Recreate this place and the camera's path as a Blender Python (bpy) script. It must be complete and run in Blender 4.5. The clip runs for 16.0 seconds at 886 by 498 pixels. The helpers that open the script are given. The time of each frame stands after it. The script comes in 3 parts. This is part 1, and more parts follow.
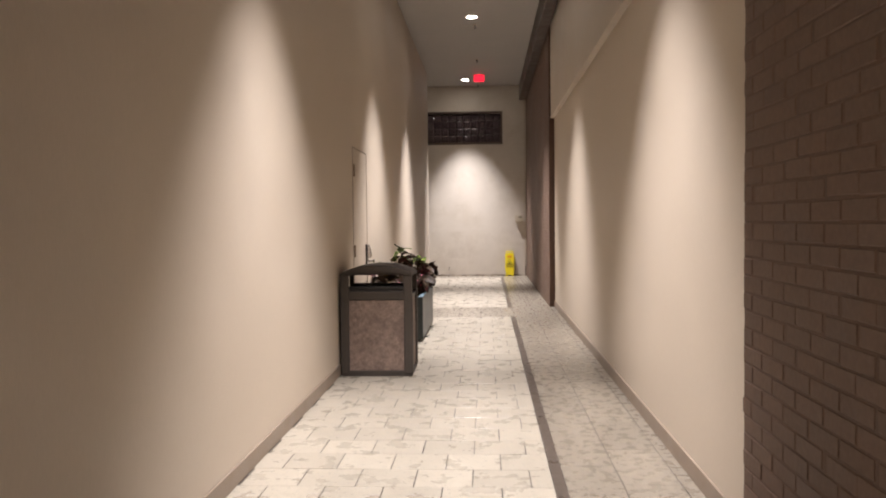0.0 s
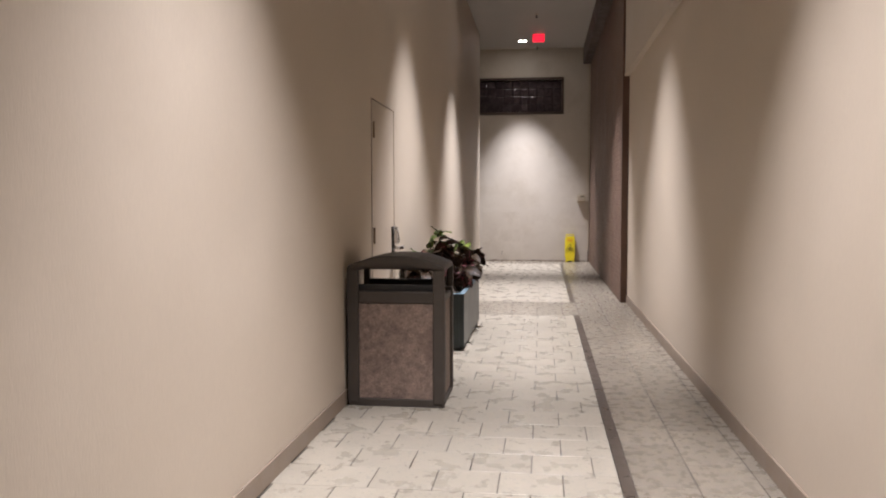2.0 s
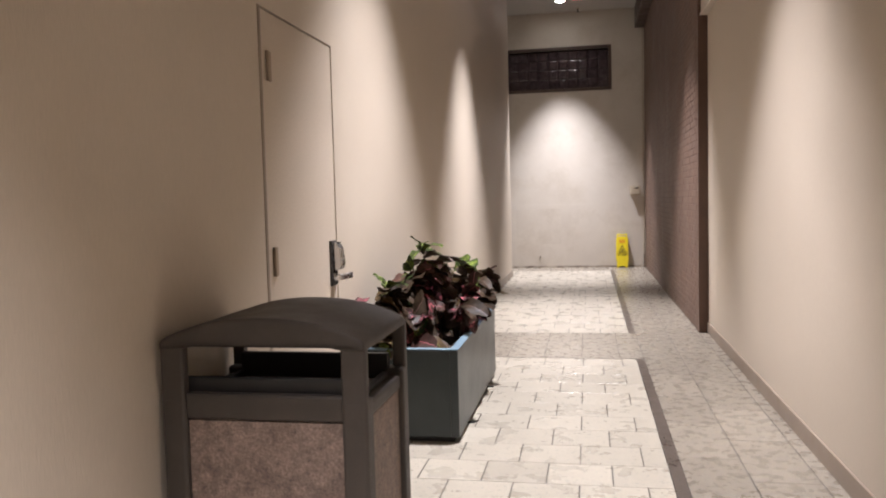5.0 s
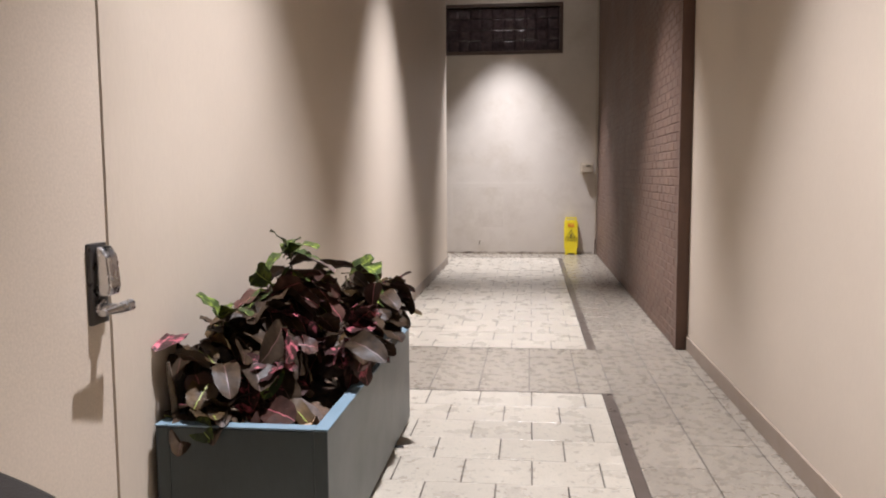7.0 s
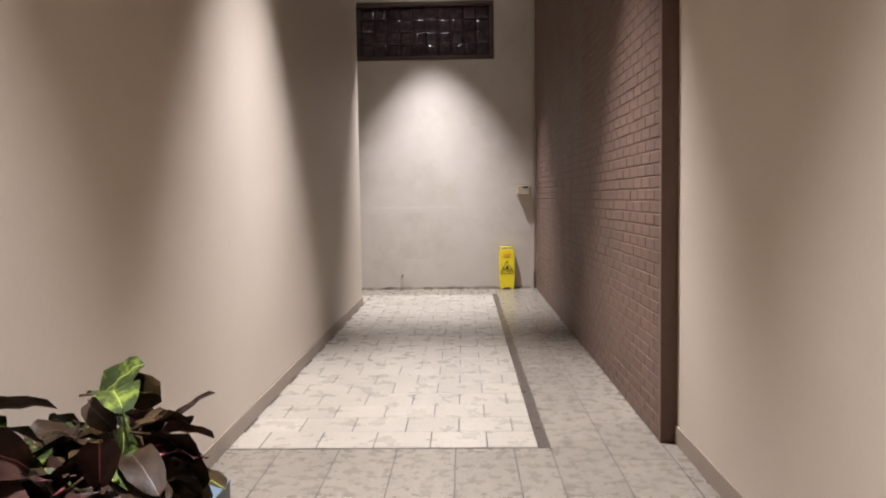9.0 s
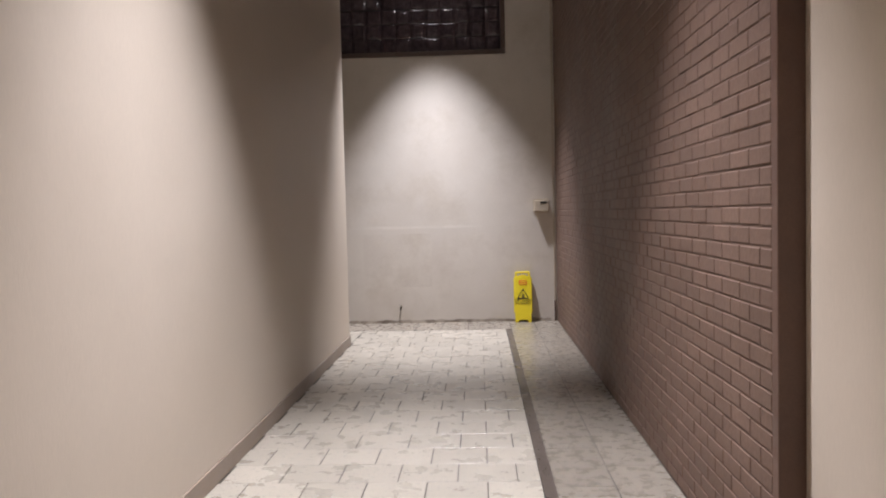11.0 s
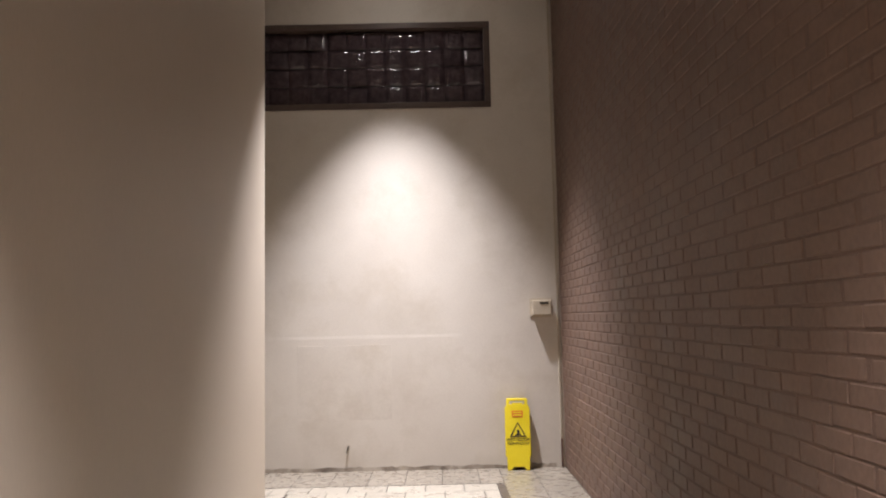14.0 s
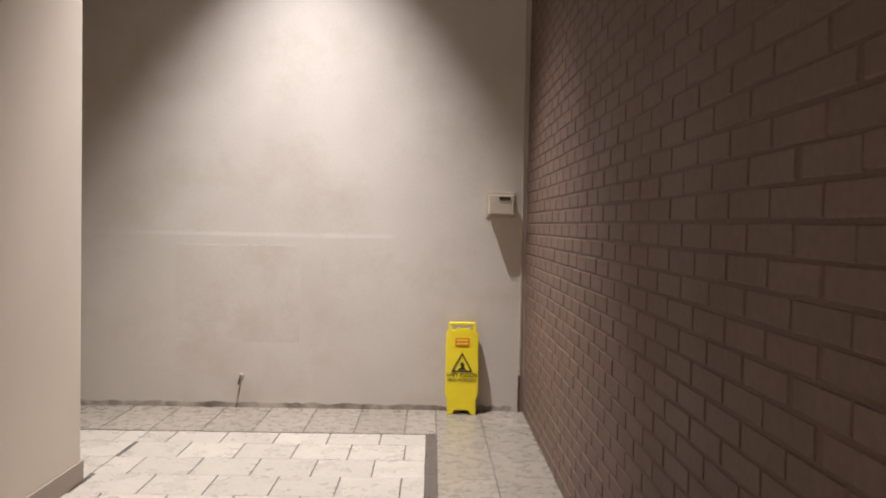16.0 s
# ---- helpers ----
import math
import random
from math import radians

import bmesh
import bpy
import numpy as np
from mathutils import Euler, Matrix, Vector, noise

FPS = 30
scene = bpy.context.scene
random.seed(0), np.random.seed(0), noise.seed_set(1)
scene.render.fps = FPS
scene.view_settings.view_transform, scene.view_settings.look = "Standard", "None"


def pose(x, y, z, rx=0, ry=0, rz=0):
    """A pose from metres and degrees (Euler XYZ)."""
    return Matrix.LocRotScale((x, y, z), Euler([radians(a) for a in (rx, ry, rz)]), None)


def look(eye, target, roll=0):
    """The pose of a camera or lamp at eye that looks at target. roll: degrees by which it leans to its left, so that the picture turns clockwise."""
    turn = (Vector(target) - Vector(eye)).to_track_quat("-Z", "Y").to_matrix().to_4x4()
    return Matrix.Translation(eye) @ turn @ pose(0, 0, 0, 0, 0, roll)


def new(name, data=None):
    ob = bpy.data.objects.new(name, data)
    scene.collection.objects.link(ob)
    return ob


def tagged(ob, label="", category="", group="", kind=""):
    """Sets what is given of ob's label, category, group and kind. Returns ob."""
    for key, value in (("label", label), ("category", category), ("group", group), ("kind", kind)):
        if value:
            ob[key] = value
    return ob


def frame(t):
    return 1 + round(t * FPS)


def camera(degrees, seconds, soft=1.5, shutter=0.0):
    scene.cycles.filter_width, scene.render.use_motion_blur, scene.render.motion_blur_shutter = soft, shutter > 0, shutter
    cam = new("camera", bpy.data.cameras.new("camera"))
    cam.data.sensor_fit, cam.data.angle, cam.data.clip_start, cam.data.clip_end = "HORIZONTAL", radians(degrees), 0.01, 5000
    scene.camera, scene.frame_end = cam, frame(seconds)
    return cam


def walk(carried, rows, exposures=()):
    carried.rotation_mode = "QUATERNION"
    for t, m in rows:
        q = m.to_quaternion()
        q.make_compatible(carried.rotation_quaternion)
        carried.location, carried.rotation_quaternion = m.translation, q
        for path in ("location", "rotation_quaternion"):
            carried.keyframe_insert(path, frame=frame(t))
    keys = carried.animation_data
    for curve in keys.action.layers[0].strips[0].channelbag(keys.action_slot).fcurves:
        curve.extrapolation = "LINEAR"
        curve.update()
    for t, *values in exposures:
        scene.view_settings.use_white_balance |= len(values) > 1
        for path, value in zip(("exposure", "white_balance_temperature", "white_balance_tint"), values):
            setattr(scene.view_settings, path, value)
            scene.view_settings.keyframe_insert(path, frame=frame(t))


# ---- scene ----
cam = camera(59.4, 16.0, soft=2.0)
PATH = [
    (0, (0.262, 0.243, 1.347), (0.15, 2.238, 1.276), -0.6),
    (0.5, (0.246, 0.699, 1.33), (0.076, 2.691, 1.27), -0.4),
    (1, (0.226, 1.169, 1.344), (0.026, 3.158, 1.29), -0.5),
    (1.5, (0.209, 1.677, 1.328), (-0.012, 3.664, 1.268), -0.9),
    (2, (0.227, 2.093, 1.315), (-0.027, 4.073, 1.194), -0.1),
    (2.5, (0.225, 2.626, 1.324), (-0.027, 4.604, 1.159), -0.7),
    (3, (0.271, 3.053, 1.31), (-0.047, 5.023, 1.17), -0.1),
    (3.5, (0.275, 3.532, 1.339), (-0.078, 5.496, 1.212), -0.9),
    (4, (0.292, 3.996, 1.317), (-0.093, 5.955, 1.21), -1.1),
    (6.5, (0.137, 6.13, 1.29), (-0.171, 8.098, 1.114), -1.4),
    (7, (0.167, 6.571, 1.291), (-0.056, 8.549, 1.102), -0.3),
    (7.5, (0.192, 6.989, 1.305), (0.057, 8.975, 1.11), -1.5),
    (8, (0.242, 7.528, 1.284), (0.131, 9.518, 1.115), -0.1),
    (8.5, (0.22, 7.948, 1.288), (0.146, 9.941, 1.136), 0.3),
    (9, (0.22, 8.348, 1.3), (0.166, 10.343, 1.168), -0.8),
    (11.5, (0.325, 10.409, 1.36), (0.22, 12.406, 1.296), -1.1),
    (12, (0.219, 10.887, 1.392), (0.125, 12.882, 1.482), 0.3),
    (12.5, (0.286, 11.154, 1.416), (0.226, 13.143, 1.617), -0.3),
    (13, (0.207, 11.617, 1.359), (0.143, 13.603, 1.585), 0.1),
    (13.5, (0.177, 12.066, 1.328), (0.134, 14.055, 1.542), 0.4),
    (14, (0.179, 12.411, 1.32), (0.187, 14.403, 1.496), -1.2),
    (14.5, (0.284, 12.863, 1.294), (0.264, 14.86, 1.408), -0.2),
    (15, (0.373, 13.226, 1.305), (0.441, 15.224, 1.34), -1.3),
    (15.5, (0.49, 13.688, 1.287), (0.572, 15.686, 1.276), 0.7),
    (16, (0.607, 14.128, 1.247), (0.636, 16.127, 1.186), 1.1),
]
walk(cam, [(t, look(eye, target, roll)) for t, eye, target, roll in PATH],
     [(0, 0.30, 6600, 14), (1.5, 0.07, 6300, 14), (3, 0.09, 6250, 14), (3.5, 0.16, 6250, 14), (4, 0.27, 6250, 14), (6.5, 0.39, 6150, 14), (7, 0.22, 6150, 14), (7.5, 0.20, 6100, 14), (8, 0.25, 6150, 14),
      (9, 0.14, 6200, 14), (11.5, 0.02, 6000, 14), (12.5, 0.28, 6500, 14), (13.5, 0.38, 6250, 14), (15, 0.38, 6450, 14), (16, 0.13, 6400, 14)])

# ---- world and lamps ----
world = bpy.data.worlds.new("world")
scene.world = world
world.use_nodes = True
world.node_tree.nodes["Background"].inputs[0].default_value = (0.9, 0.75, 0.6, 1)
world.node_tree.nodes["Background"].inputs[1].default_value = 0.0
LAMP_WATTS = 1700.0
LAMP_COLOUR = (1.0, 0.985, 1.02)
# x, y of each ceiling lamp, its share of the full power, its tilt along and across the corridor, cone and softness
# the first is out of view, added at the row's spacing for bounce light
LAMPS = [(0.04, -0.15, 0.88, 0, 0, 66, 0.85), (0.12, 4.6, 0.95, 3.5, -0.5, 66, 0.88), (0.08, 9.2, 0.88, 2.5, 0, 66, 0.82),
         (0.05, 12.9, 1.0, 2, 0.4, 65, 0.84), (-0.2, 18.47, 1.03, -2.5, 0, 67, 1.0)]

# ---- plan ----
LEFT, BRICK, BEIGE, END, CEIL, BACK = -1.04, 1.24, 1.322, 19.33, 4.64, -7.0
PIER_Y, POST_Y, CORNER_Y, HEAD_Z = 3.255, 12.42, 17.8, 2.95
DOOR_Y0, DOOR_Y1, DOOR_H = 7.80, 8.68, 2.09


# ---- materials ----
def material(name, c1, c2, scale=6.0, rough=0.6, metal=0.0, bump=0.1, fine=120.0, rnd=0.0, stretch=(1, 1, 1), stain=0.0, stain_scale=1.3,
             stain_colour=(0.2, 0.15, 0.1), pits=0.0, pit_scale=40.0, spec=0.5, fine_col=0.06, rough_var=0.12, lo=0.3, hi=0.7):
    m = bpy.data.materials.new(name)
    m.use_nodes = True
    nt = m.node_tree
    bsdf = nt.nodes["Principled BSDF"]

    def node(kind, **kw):
        n = nt.nodes.new(kind)
        for k, v in kw.items():
            n.inputs[k].default_value = v
        return n

    def link(a, b):
        nt.links.new(a, b)

    geo = nt.nodes.new("ShaderNodeNewGeometry")
    mp = nt.nodes.new("ShaderNodeVectorMath")
    mp.operation = "MULTIPLY"
    mp.inputs[1].default_value = stretch
    link(geo.outputs["Position"], mp.inputs[0])
    n1 = node("ShaderNodeTexNoise", Scale=scale, Detail=5.0, Roughness=0.6)
    n2 = node("ShaderNodeTexNoise", Scale=fine, Detail=3.0)
    link(geo.outputs["Position"], n1.inputs["Vector"])
    link(mp.outputs[0], n2.inputs["Vector"])
    mix = nt.nodes.new("ShaderNodeMix")
    mix.data_type = "RGBA"
    mix.inputs[6].default_value = (*c1, 1)
    mix.inputs[7].default_value = (*c2, 1)
    ramp = node("ShaderNodeMapRange", **{"From Min": lo, "From Max": hi})
    link(n1.outputs["Fac"], ramp.inputs["Value"])
    link(ramp.outputs[0], mix.inputs[0])
    col = mix.outputs[2]
    # fine grain on the value
    hsv = nt.nodes.new("ShaderNodeHueSaturation")
    gr = node("ShaderNodeMapRange", **{"From Min": 0.3, "From Max": 0.7, "To Min": 1 - fine_col, "To Max": 1 + fine_col})
    link(n2.outputs["Fac"], gr.inputs["Value"])
    link(col, hsv.inputs["Color"])
    val = gr.outputs[0]
    if rnd:
        info = nt.nodes.new("ShaderNodeObjectInfo")
        isl = nt.nodes.new("ShaderNodeNewGeometry")
        add = nt.nodes.new("ShaderNodeMath")
        add.operation = "ADD"
        link(info.outputs["Random"], add.inputs[0])
        link(isl.outputs["Random Per Island"], add.inputs[1])
        fr = nt.nodes.new("ShaderNodeMath")
        fr.operation = "FRACT"
        link(add.outputs[0], fr.inputs[0])
        rr = node("ShaderNodeMapRange", **{"To Min": 1 - rnd, "To Max": 1 + rnd})
        link(fr.outputs[0], rr.inputs["Value"])
        mu = nt.nodes.new("ShaderNodeMath")
        mu.operation = "MULTIPLY"
        link(val, mu.inputs[0])
        link(rr.outputs[0], mu.inputs[1])
        val = mu.outputs[0]
    link(val, hsv.inputs["Value"])
    col = hsv.outputs[0]
    height = n2.outputs["Fac"]
    if stain:
        n3 = node("ShaderNodeTexNoise", Scale=stain_scale, Detail=6.0, Roughness=0.65)
        link(geo.outputs["Position"], n3.inputs["Vector"])
        sr = node("ShaderNodeMapRange", **{"From Min": 0.5, "From Max": 0.75, "To Min": 0.0, "To Max": stain})
        link(n3.outputs["Fac"], sr.inputs["Value"])
        sm = nt.nodes.new("ShaderNodeMix")
        sm.data_type = "RGBA"
        link(sr.outputs[0], sm.inputs[0])
        link(col, sm.inputs[6])
        sm.inputs[7].default_value = (*stain_colour, 1)
        col = sm.outputs[2]
    if pits:
        n4 = node("ShaderNodeTexNoise", Scale=pit_scale, Detail=2.0, Roughness=0.5)
        link(mp.outputs[0], n4.inputs["Vector"])
        pr = node("ShaderNodeMapRange", **{"From Min": 0.60, "From Max": 0.68, "To Min": 0.0, "To Max": pits})
        link(n4.outputs["Fac"], pr.inputs["Value"])
        pm = nt.nodes.new("ShaderNodeMix")
        pm.data_type = "RGBA"
        link(pr.outputs[0], pm.inputs[0])
        link(col, pm.inputs[6])
        pm.inputs[7].default_value = (*[v * 0.35 for v in c1], 1)
        col = pm.outputs[2]
    link(col, bsdf.inputs["Base Color"])
    bsdf.inputs["Metallic"].default_value = metal
    bsdf.inputs["Specular IOR Level"].default_value = spec
    ro = node("ShaderNodeMapRange", **{"From Min": 0.3, "From Max": 0.7, "To Min": max(0.02, rough - rough_var), "To Max": min(1.0, rough + rough_var)})
    link(n1.outputs["Fac"], ro.inputs["Value"])
    link(ro.outputs[0], bsdf.inputs["Roughness"])
    if bump:
        b = node("ShaderNodeBump", Strength=bump, Distance=0.004)
        link(height, b.inputs["Height"])
        link(b.outputs[0], bsdf.inputs["Normal"])
    return m


def glow(name, colour, strength):
    m = bpy.data.materials.new(name)
    m.use_nodes = True
    b = m.node_tree.nodes["Principled BSDF"]
    b.inputs["Base Color"].default_value = (*colour, 1)
    b.inputs["Emission Color"].default_value = (*colour, 1)
    b.inputs["Emission Strength"].default_value = strength
    return m


M_WALL = material("beige_wallcovering", (0.50, 0.421, 0.328), (0.56, 0.475, 0.375), scale=1.2, rough=0.56, bump=0.25, fine=260, stretch=(1, 1, 0.12),
                  stain=0.10, stain_scale=0.9, stain_colour=(0.42, 0.34, 0.25), fine_col=0.03)
M_ENDWALL = material("painted_plaster", (0.545, 0.485, 0.41), (0.605, 0.545, 0.465), scale=1.6, rough=0.6, bump=0.18, fine=70, stain=0.5, stain_scale=1.7,
                     stain_colour=(0.40, 0.33, 0.24), fine_col=0.03)
M_PATCH = material("patched_plaster", (0.53, 0.47, 0.395), (0.59, 0.53, 0.45), scale=2.4, rough=0.6, bump=0.14, fine=60, stain=0.55, stain_scale=2.0,
                   stain_colour=(0.38, 0.31, 0.225), fine_col=0.03)
M_GRIME = material("grimy_base", (0.15, 0.115, 0.085), (0.47, 0.405, 0.325), scale=7, lo=0.35, hi=0.62, rough=0.8, bump=0.3, fine=60, stain=0.7, stain_scale=11, stain_colour=(0.13, 0.095, 0.07))
M_CEIL = material("ceiling_paint", (0.42, 0.395, 0.36), (0.46, 0.43, 0.395), scale=1.5, rough=0.85, bump=0.2, fine=150)
M_HEAD = material("header_paint", (0.50, 0.43, 0.35), (0.54, 0.47, 0.38), scale=2, rough=0.55, bump=0.1, fine=150)
M_BASE = material("vinyl_baseboard", (0.24, 0.185, 0.14), (0.29, 0.225, 0.17), scale=3, rough=0.5, bump=0.1, stain=0.3, stain_scale=6)
M_BRICK = material("painted_brick", (0.115, 0.066, 0.043), (0.155, 0.092, 0.062), scale=1.6, rough=0.66, bump=0.4, fine=45, rnd=0.07, fine_col=0.10, stain=0.45,
                   stain_scale=2.2, stain_colour=(0.085, 0.050, 0.035))
M_MORTAR = material("painted_mortar", (0.088, 0.050, 0.033), (0.150, 0.088, 0.060), scale=5, rough=0.75, bump=0.6, fine=90, stain=0.45, stain_scale=3.0, stain_colour=(0.066, 0.038, 0.026))
M_TILE = material("cream_floor_tile", (0.325, 0.287, 0.228), (0.42, 0.375, 0.30), scale=6, lo=0.2, hi=0.8, rough=0.30, bump=0.12, fine=110, rnd=0.08, stain=0.32, stain_scale=17,
                  stain_colour=(0.24, 0.205, 0.158), pits=0.45, pit_scale=38, rough_var=0.08, fine_col=0.10)
M_SLAB = material("travertine_slab", (0.175, 0.148, 0.114), (0.285, 0.245, 0.192), scale=14, lo=0.2, hi=0.8, rough=0.29, bump=0.25, fine=75, rnd=0.10, stain=0.45, stain_scale=36,
                  stain_colour=(0.125, 0.108, 0.088), pits=0.7, pit_scale=48, rough_var=0.08, fine_col=0.18)
M_STRIP = material("dark_floor_strip", (0.060, 0.046, 0.036), (0.095, 0.074, 0.058), scale=12, rough=0.35, bump=0.1, fine=120, stain=0.4, stain_scale=9, stain_colour=(0.13, 0.105, 0.085))
M_GROUT = material("dark_grout", (0.022, 0.017, 0.013), (0.13, 0.108, 0.082), scale=4, rough=0.85, bump=0.2)
M_BEAM = material("dark_brown_steel", (0.055, 0.036, 0.028), (0.08, 0.052, 0.04), scale=6, rough=0.5, bump=0.15)
M_POST = material("brown_post_paint", (0.095, 0.050, 0.034), (0.125, 0.068, 0.047), scale=6, rough=0.45, bump=0.1)
M_BIN = material("taupe_bin_plastic", (0.040, 0.031, 0.024), (0.060, 0.047, 0.037), scale=5, rough=0.58, bump=0.3, fine=260, stain=0.4, stain_scale=9, stain_colour=(0.075, 0.06, 0.048))
M_LINER = material("black_liner", (0.010, 0.010, 0.010), (0.02, 0.018, 0.017), scale=8, rough=0.45, bump=0.1)
M_AGG = material("pebble_aggregate", (0.135, 0.092, 0.072), (0.29, 0.21, 0.168), scale=28, rough=0.65, bump=1.0, fine=110, fine_col=0.32, stain=0.7, stain_scale=5, stain_colour=(0.115, 0.075, 0.058),
                 pits=0.55, pit_scale=55)
M_PLANTER = material("slate_planter_metal", (0.024, 0.033, 0.034), (0.034, 0.045, 0.046), scale=5, rough=0.34, bump=0.05, fine=200, stretch=(1, 1, 0.1), rough_var=0.04)
M_RIM = material("blue_grey_rim", (0.11, 0.165, 0.20), (0.15, 0.21, 0.25), scale=8, rough=0.5, bump=0.1)
M_SOIL = material("mulch_soil", (0.03, 0.019, 0.012), (0.12, 0.07, 0.04), scale=35, rough=0.95, bump=1.0, fine=80, fine_col=0.4)
M_STEM = material("woody_stem", (0.07, 0.048, 0.03), (0.13, 0.095, 0.06), scale=30, rough=0.8, bump=0.4)
def leaf_material(name, c1, c2, **kw):
    return material(name, c1, c2, rough=0.5, spec=0.14, bump=0.5, fine=45, fine_col=0.2, **kw)


M_LEAF = [
    leaf_material("leaf_dark", (0.017, 0.0105, 0.006), (0.046, 0.028, 0.0145), scale=22, rnd=0.3),
    leaf_material("leaf_plum", (0.025, 0.0115, 0.009), (0.066, 0.031, 0.022), scale=18, rnd=0.3),
    leaf_material("leaf_pink", (0.032, 0.015, 0.013), (0.40, 0.10, 0.125), scale=30, lo=0.54, hi=0.64, rnd=0.2),
    leaf_material("leaf_green", (0.030, 0.042, 0.012), (0.16, 0.20, 0.03), scale=26, lo=0.5, hi=0.68, rnd=0.2),
    leaf_material("leaf_bronze", (0.026, 0.016, 0.008), (0.075, 0.045, 0.018), scale=18, rnd=0.25),
    leaf_material("leaf_greyish", (0.040, 0.028, 0.022), (0.12, 0.088, 0.072), scale=20, rnd=0.2),
]
M_VEIN = [
    material("vein_dark", (0.05, 0.024, 0.016), (0.09, 0.036, 0.028), scale=30, rough=0.5),
    material("vein_rose", (0.25, 0.06, 0.07), (0.35, 0.10, 0.11), scale=30, rough=0.5),
    material("vein_green", (0.20, 0.26, 0.04), (0.30, 0.35, 0.07), scale=30, rough=0.5),
]
M_DRY = material("dry_leaf", (0.30, 0.18, 0.10), (0.42, 0.27, 0.16), scale=30, rough=0.8, bump=0.4)
M_DOOR = material("beige_door_paint", (0.505, 0.424, 0.332), (0.56, 0.472, 0.375), scale=1.5, rough=0.45, bump=0.1, fine=120)
# dark colour for the shade in the gap round the door
M_GAP_SHADE = material("door_gap_shade", (0.05, 0.038, 0.03), (0.09, 0.07, 0.055), scale=9, rough=0.8)
M_CHROME = material("satin_chrome", (0.55, 0.54, 0.54), (0.64, 0.62, 0.61), scale=20, rough=0.25, metal=1.0, bump=0.03, fine=300)
M_PLATE = material("dark_lock_plate", (0.05, 0.045, 0.042), (0.075, 0.068, 0.062), scale=20, rough=0.35, metal=0.6, bump=0.03)
M_YELLOW = material("yellow_plastic", (0.72, 0.56, 0.012), (0.78, 0.62, 0.02), scale=9, rough=0.42, bump=0.08, fine=200)
M_RED = material("red_label", (0.62, 0.09, 0.02), (0.70, 0.12, 0.03), scale=30, rough=0.5)
M_INK = material("black_print", (0.02, 0.018, 0.012), (0.03, 0.027, 0.018), scale=30, rough=0.6)
M_BOX = material("beige_wall_box", (0.46, 0.39, 0.29), (0.52, 0.44, 0.33), scale=9, rough=0.55, bump=0.1)
M_HINGE = material("tan_hinge_paint", (0.26, 0.19, 0.13), (0.32, 0.24, 0.17), scale=9, rough=0.5, bump=0.1)
M_TRANS = material("dark_glass_block", (0.040, 0.028, 0.032), (0.085, 0.060, 0.067), scale=14, rough=0.08, bump=0.4, fine=24, spec=0.6, rough_var=0.03)
M_TFRAME = material("transom_frame_brown", (0.075, 0.05, 0.04), (0.10, 0.068, 0.054), scale=10, rough=0.4)
M_WHITE = material("white_fixture_enamel", (0.72, 0.70, 0.66), (0.78, 0.76, 0.72), scale=9, rough=0.4)
M_GLOW = glow("lamp_glow", (1.0, 0.95, 0.88), 60.0)
M_EXIT = glow("exit_red_glow", (1.0, 0.012, 0.035), 1.6)
M_EXIT_D = glow("exit_letter_glow", (1.0, 0.03, 0.06), 0.9)


# ---- mesh helpers ----
def finish(name, bm, mat, smooth=False):
    me = bpy.data.meshes.new(name)
    bm.normal_update()
    bm.to_mesh(me)
    bm.free()
    me.materials.append(mat)
    if smooth:
        for p in me.polygons:
            p.use_smooth = True
    return me


def solid(name, bm, mat, label, category, kind="", group="", smooth=False):
    return tagged(new(name, finish(name, bm, mat, smooth)), label, category, group, kind)


def base(name, at, label, category, group="", kind=""):
    e = new(name)
    e.location = at
    e.empty_display_size = 0.1
    return tagged(e, label, category, group, kind)


def part(name, bm, mat, parent, label="", smooth=False):
    """A mesh in world coordinates, hung under a thing or a part."""
    ob = new(name, finish(name, bm, mat, smooth))
    ob.parent = parent
    if parent.type == "EMPTY":
        ob.matrix_parent_inverse = Matrix.Translation(parent.location).inverted()
    return tagged(ob, label)


def box(bm, x0, x1, y0, y1, z0, z1, bevel=0.0, seg=2):
    made = bmesh.ops.create_cube(bm, size=1.0, matrix=Matrix.Translation(((x0 + x1) / 2, (y0 + y1) / 2, (z0 + z1) / 2)) @ Matrix.Diagonal((x1 - x0, y1 - y0, z1 - z0, 1)))
    if bevel:
        edges = list({e for v in made["verts"] for e in v.link_edges})
        bmesh.ops.bevel(bm, geom=edges, offset=bevel, segments=seg, affect="EDGES", profile=0.5)
    return bm


def abox(*a, bevel=0.0, seg=2):
    return box(bmesh.new(), *a, bevel=bevel, seg=seg)


def prism(points, axis, lo, hi, bm=None):
    """Extrudes a closed outline of (u, v) along x, y or z."""
    bm = bm or bmesh.new()

    def at(u, v, w):
        return {"x": (w, u, v), "y": (u, w, v), "z": (u, v, w)}[axis]

    a = [bm.verts.new(at(u, v, lo)) for u, v in points]
    b = [bm.verts.new(at(u, v, hi)) for u, v in points]
    bm.faces.new(a)
    bm.faces.new(b[::-1])
    for i in range(len(points)):
        j = (i + 1) % len(points)
        bm.faces.new((a[j], a[i], b[i], b[j]))
    bmesh.ops.recalc_face_normals(bm, faces=bm.faces)
    return bm


def tube(bm, p0, p1, r0, r1=None, seg=12):
    p0, p1 = Vector(p0), Vector(p1)
    r1 = r0 if r1 is None else r1
    m = Matrix.Translation((p0 + p1) / 2) @ (p1 - p0).to_track_quat("Z", "Y").to_matrix().to_4x4()
    bmesh.ops.create_cone(bm, cap_ends=True, segments=seg, radius1=r0, radius2=r1, depth=(p1 - p0).length, matrix=m)
    return bm


